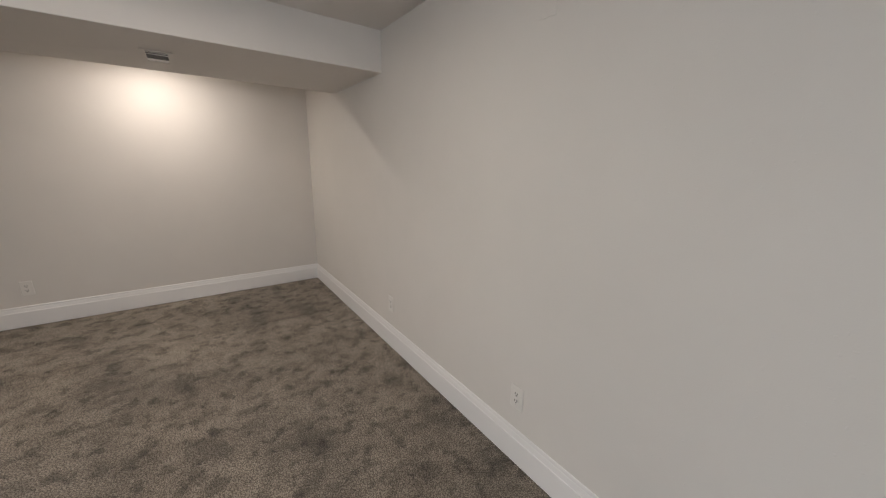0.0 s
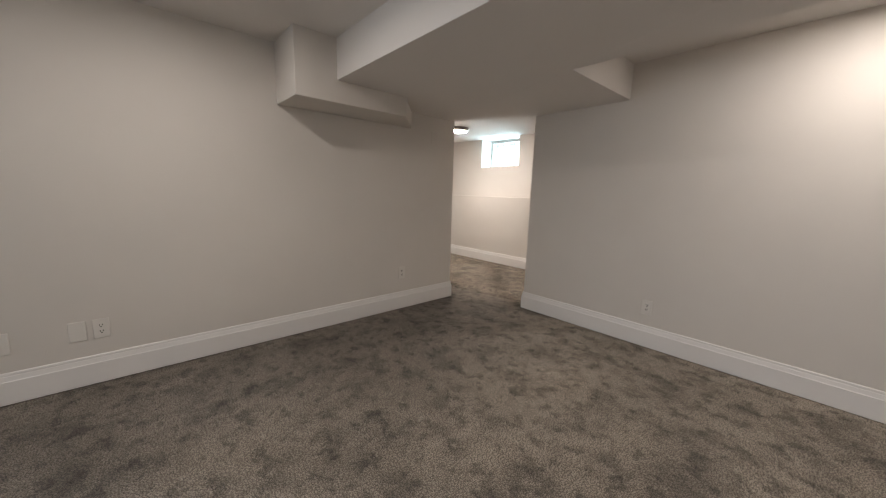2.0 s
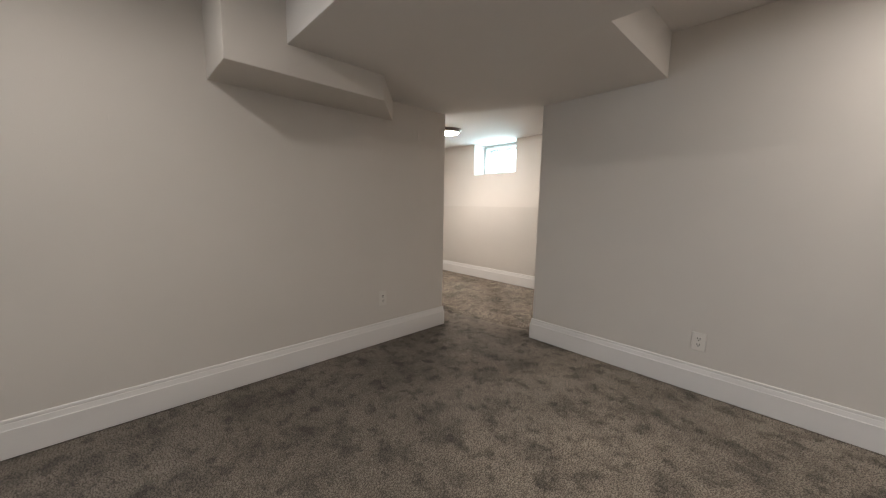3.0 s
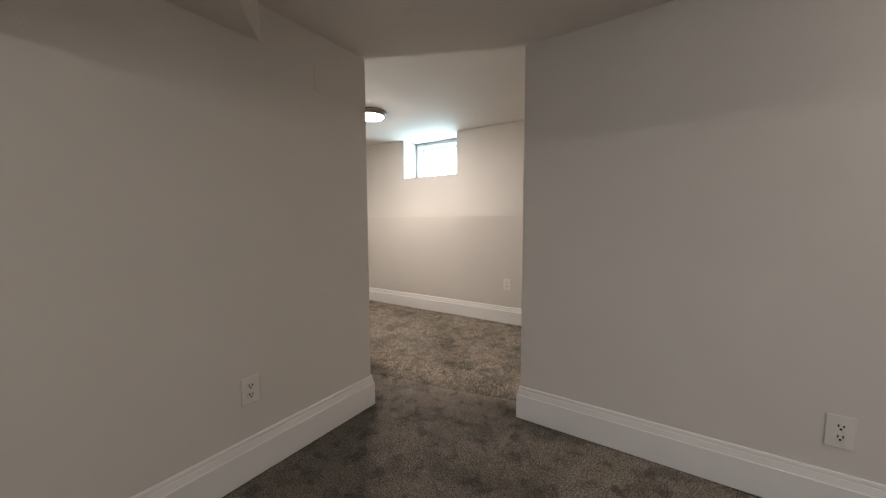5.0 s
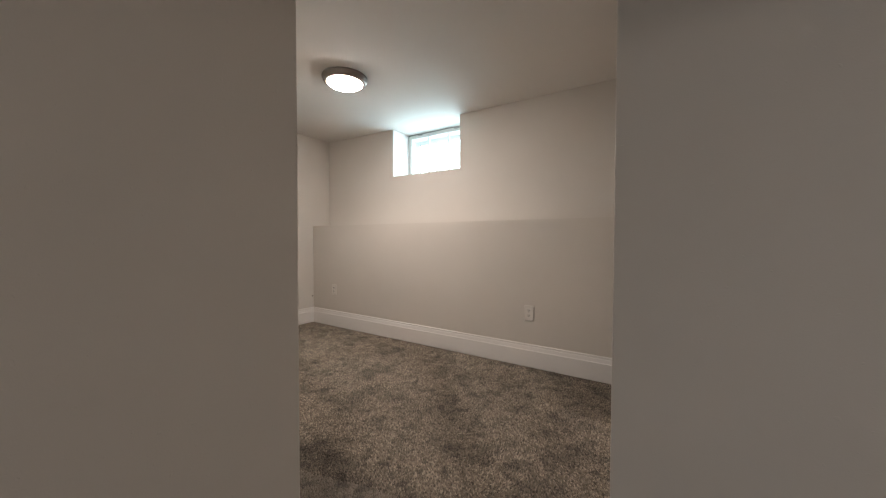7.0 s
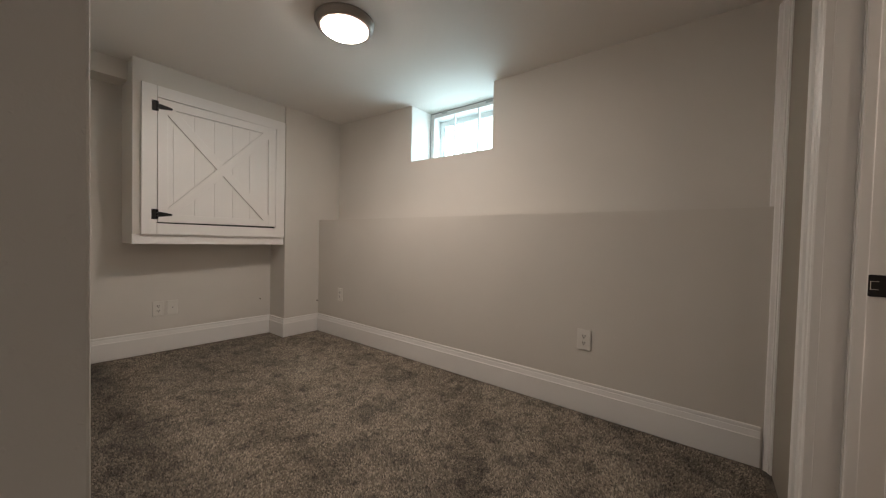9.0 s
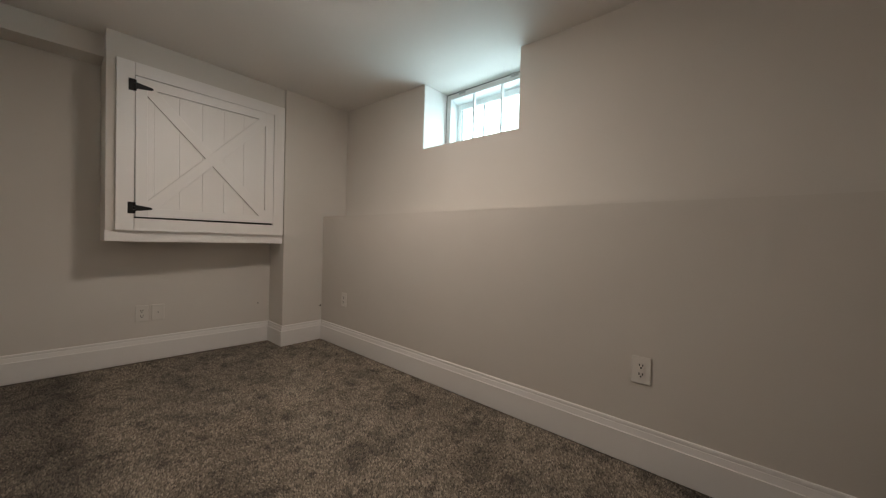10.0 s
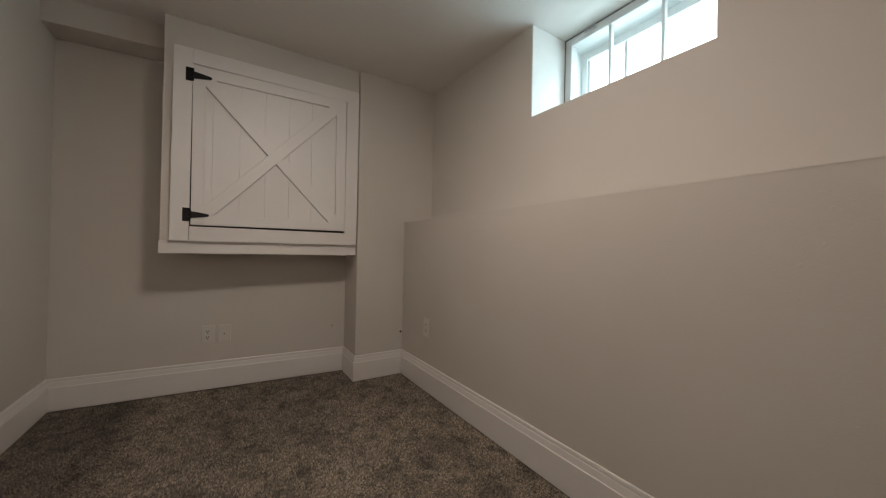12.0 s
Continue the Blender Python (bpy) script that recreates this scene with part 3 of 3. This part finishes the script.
for yy, h in ((-0.105, 0.004), (-0.065, 0.008), (0.075, 0.028), (0.105, 0.020)):
    part("slat", slab(-0.052, 0.052, yy - h / 2, yy + h / 2, -0.0045, -0.0015), TRIM, vent)

# ---- hanging cabinet with barn-style door ----
FX = -5.985
cab = thing("wall_cabinet", pose(0, 0, 0), "white wall-hung cabinet with closed X-braced plank door", "cabinet")
part("body", slab(-6.34, FX, 4.565, 5.677, 0.916, CEIL2 + 0.05, 0.002), WALL, cab)
part("edge_board", slab(FX - 0.01, FX + 0.003, 4.563, 5.675, 0.914, 0.986), CABINET, cab)
F = FX + 0.027
Y0, Y1, Z0, Z1 = 4.611, 5.670, 0.986, 2.086
D0, D1, E0, E1 = 4.700, 5.586, 1.069, 2.003
part("face_frame", slab(FX, F, Y0, D0 - 0.002, Z0, Z1), CABINET, cab)
part("face_frame", slab(FX, F, D1, Y1, Z0, Z1), CABINET, cab)
part("face_frame", slab(FX, F, D0, D1, Z0, E0), CABINET, cab)
part("face_frame", slab(FX, F, D0, D1, E1, Z1), CABINET, cab)
part("gap", slab(FX, FX + 0.002, D0 - 0.002, D1, E0, E1), SLOT, cab, "dark gap round the door")
dr = new("door", mesh("door", slab(FX + 0.0025, FX + 0.0045, D0 + 0.004, D1 - 0.0008, E0 + 0.010, E1 - 0.006), CABINET))
dr.parent = cab
# vertical planks with open joints
joints = [D0 + 0.004] + [4.802 + 0.139 * k for k in range(5)] + [D1 - 0.0008]
for a, c in zip(joints, joints[1:]):
    part("plank", slab(FX + 0.0035, FX + 0.0085, a + 0.0010, c - 0.0010, E0 + 0.010, E1 - 0.006, 0.0016), CABINET, dr)
RW = 0.067
B0, B1 = FX + 0.0080, FX + 0.0268
part("stile", slab(B0, B1, D0 + 0.006, D0 + RW, E0 + 0.010, E1 - 0.006, 0.0014), CABINET, dr)
part("stile", slab(B0, B1, D1 - RW, D1 - 0.0008, E0 + 0.010, E1 - 0.006, 0.0014), CABINET, dr)
part("rail", slab(B0, B1, D0 + RW, D1 - RW, E1 - RW - 0.004, E1 - 0.006, 0.0014), CABINET, dr)
part("rail", slab(B0, B1, D0 + RW, D1 - RW, E0 + 0.010, E0 + RW + 0.002, 0.0014), CABINET, dr)


def brace(ya, za, yb, zb, w, x0, x1):
    d = Vector((yb - ya, zb - za)).normalized()
    s = Vector((-d.y, d.x)) * w / 2
    bm = bmesh.new()
    ring = [(ya + s.x, za + s.y), (ya - s.x, za - s.y), (yb - s.x, zb - s.y), (yb + s.x, zb + s.y)]
    lo_v = [bm.verts.new((x0, y, z)) for y, z in ring]
    hi_v = [bm.verts.new((x1, y, z)) for y, z in ring]
    bm.faces.new(lo_v)
    bm.faces.new(hi_v)
    for i in range(4):
        bm.faces.new((lo_v[i], lo_v[(i + 1) % 4], hi_v[(i + 1) % 4], hi_v[i]))
    bmesh.ops.bevel(bm, geom=bm.edges[:], offset=0.0012, segments=1, affect="EDGES")
    return bm


iy0, iy1, iz0, iz1 = D0 + RW, D1 - RW, E0 + RW, E1 - RW
part("brace", brace(iy0 - 0.01, iz1 + 0.01, iy1 + 0.01, iz0 - 0.01, 0.068, B0, B1 - 0.0006), CABINET, dr)
part("brace", brace(iy0 - 0.01, iz0 - 0.01, iy1 + 0.01, iz1 + 0.01, 0.068, B0, B1 - 0.0003), CABINET, dr)

# the door hangs a little out of true: its free side stands higher
pivot = Matrix.Translation((0, D0, E0))
dr.matrix_basis = pivot @ Matrix.Rotation(radians(0.36), 4, "X") @ pivot.inverted()

for zc in (1.935, 1.136):
    hx = FX + 0.0290
    bm = bmesh.new()
    box(bm, F, hx + 0.002, D0 - 0.033, D0 - 0.004, zc - 0.038, zc + 0.038, 0.0015)
    hinge = part("hinge", bm, BLACK, cab, "black iron strap hinge")
    bm = bmesh.new()
    ring = [(D0 + 0.004, 0.020), (D0 + 0.03, 0.0165), (D0 + 0.075, 0.0095), (D0 + 0.086, 0.0075), (D0 + 0.0905, 0.004), (D0 + 0.092, 0.0)]
    plan = [(y, zc + h) for y, h in ring] + [(y, zc - h) for y, h in ring[-2::-1]]
    lo_v = [bm.verts.new((B1 - 0.001, y, z)) for y, z in plan]
    hi_v = [bm.verts.new((hx + 0.0035, y, z)) for y, z in plan]
    bm.faces.new(lo_v)
    bm.faces.new(hi_v)
    for i in range(len(plan)):
        j = (i + 1) % len(plan)
        bm.faces.new((lo_v[i], lo_v[j], hi_v[j], hi_v[i]))
    part("strap", bm, BLACK, hinge)
    for k in range(3):
        bm = bmesh.new()
        box(bm, hx - 0.001, hx + 0.008, D0 - 0.006, D0 + 0.006, zc - 0.037 + 0.025 * k, zc - 0.013 + 0.025 * k, 0.003)
        part("knuckle", bm, BLACK, hinge)


# ---- painted-over plates, cable stubs and scuffs ----
def painted_plate(m, label):
    t = thing("wall_plate", m, label, "wall plate")
    bm = bmesh.new()
    box(bm, -0.0385, 0.0385, -0.0022, 0.0, -0.058, 0.058, 0.0008, 1)
    part("plate", bm, WALL, t)
    for s in (1, -1):
        part("screw", slab(-0.0028, 0.0028, -0.0029, -0.0015, s * 0.042 - 0.0028, s * 0.042 + 0.0028, 0.001), WALL, t)


painted_plate(pose(EAST1, 1.092, 2.036, 0, 0, FACING_W), "blank wall plate painted over in wall colour")
painted_plate(pose(WEST1, 3.742, 1.797, 0, 0, FACING_E), "blank plate painted over, high on the wall")


def cable_stub(m, label):
    t = thing("cable_stub", m, label, "cable")
    bm = bmesh.new()
    lathe(bm, [(0.0, 0.014), (0.003, 0.013), (0.0042, 0.006), (0.0042, 0.0), (0.009, 0.0), (0.009, -0.001), (0.0, -0.001)], 14)
    bmesh.ops.rotate(bm, verts=bm.verts[:], matrix=Matrix.Rotation(radians(90), 3, "X"))
    part("stub", bm, BLACK, t, smooth=True)


cable_stub(pose(PIL_X, 6.041, 0.325, 0, 0, FACING_E), "small black cable stub in the wall corner")
cable_stub(pose(-6.253, 5.585, 0.362, 0, 0, SKEW), "small dark cable hole in the wall")


# ---- carpet pile: small leaning tufts over the floor that the walk sees ----
def tuft_spots(x0, x1, y0, y1, step, rng):
    gx, gy = np.meshgrid(np.arange(x0, x1, step), np.arange(y0, y1, step))
    p = np.stack([gx.ravel(), gy.ravel()], 1)
    return p + rng.uniform(-0.48, 0.48, p.shape) * step


rng = np.random.default_rng(7)
spots = np.concatenate([
    tuft_spots(-6.36, -2.44, 4.02, 6.09, 0.0066, rng),
    tuft_spots(WEST1, EAST1, -0.6, 4.02, 0.0078, rng),
    tuft_spots(NORTH_END, EAST1, 4.02, NORTH1, 0.0078, rng),
])
px, py = spots[:, 0], spots[:, 1]
keep = ~((px < WEST1 + 0.012) & (py < 4.049)) & ~((px > NORTH_END - 0.012) & (py > NORTH1 - 0.012)) & (px < EAST1 - 0.012)
keep &= ~((px < PIL_X + 0.012) & (py > PIL_Y - 0.012)) & (py < LOW_Y - 0.012) & (px > -6.335 + (py - 4.0) * 0.066)
spots = spots[keep]
n = len(spots)
px, py = spots[:, 0], spots[:, 1]
# slow swirls of the nap
lean = 2.6 * np.sin(2.1 * px + 1.7 * np.sin(1.3 * py)) + 1.9 * np.sin(3.7 * py + 2.3 * np.sin(1.9 * px)) + rng.normal(0, 0.7, n)
turn = rng.uniform(0, 2 * np.pi, n)
size = rng.uniform(0.0042, 0.0066, n)
# the small room's pile stands taller, so that shade between its tufts darkens it
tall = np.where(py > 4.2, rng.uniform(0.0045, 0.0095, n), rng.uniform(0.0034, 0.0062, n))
co = np.zeros((n, 4, 3))
for i in range(3):
    ang = turn + i * 2 * np.pi / 3
    co[:, i, 0] = px + size * np.cos(ang)
    co[:, i, 1] = py + size * np.sin(ang)
    co[:, i, 2] = -0.0015
reach = rng.uniform(0.001, 0.006, n)
co[:, 3, 0] = px + reach * np.cos(lean)
co[:, 3, 1] = py + reach * np.sin(lean)
co[:, 3, 2] = tall
FACES = np.array([[0, 1, 3], [1, 2, 3], [2, 0, 3]])[None]


def pile(corners, mat, label):
    k = len(corners)
    tri = np.arange(k)[:, None, None] * 4 + FACES
    me = bpy.data.meshes.new("carpet_pile")
    me.vertices.add(4 * k)
    me.vertices.foreach_set("co", corners.ravel())
    me.loops.add(9 * k)
    me.loops.foreach_set("vertex_index", tri.ravel().astype(np.int32))
    me.polygons.add(3 * k)
    me.polygons.foreach_set("loop_start", np.arange(0, 9 * k, 3, dtype=np.int32))
    me.update(calc_edges=True)
    me.materials.append(mat)
    tagged(new("carpet_pile", me), label, "carpet", kind="stuff")


# the same carpet goes on past this edge, coloured lighter in the large room
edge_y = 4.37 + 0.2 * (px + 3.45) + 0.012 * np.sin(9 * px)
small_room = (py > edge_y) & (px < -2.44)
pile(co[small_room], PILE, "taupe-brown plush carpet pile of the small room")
pile(co[~small_room], LIGHT_PILE, "taupe-grey carpet pile, toned lighter, with brushed marks")
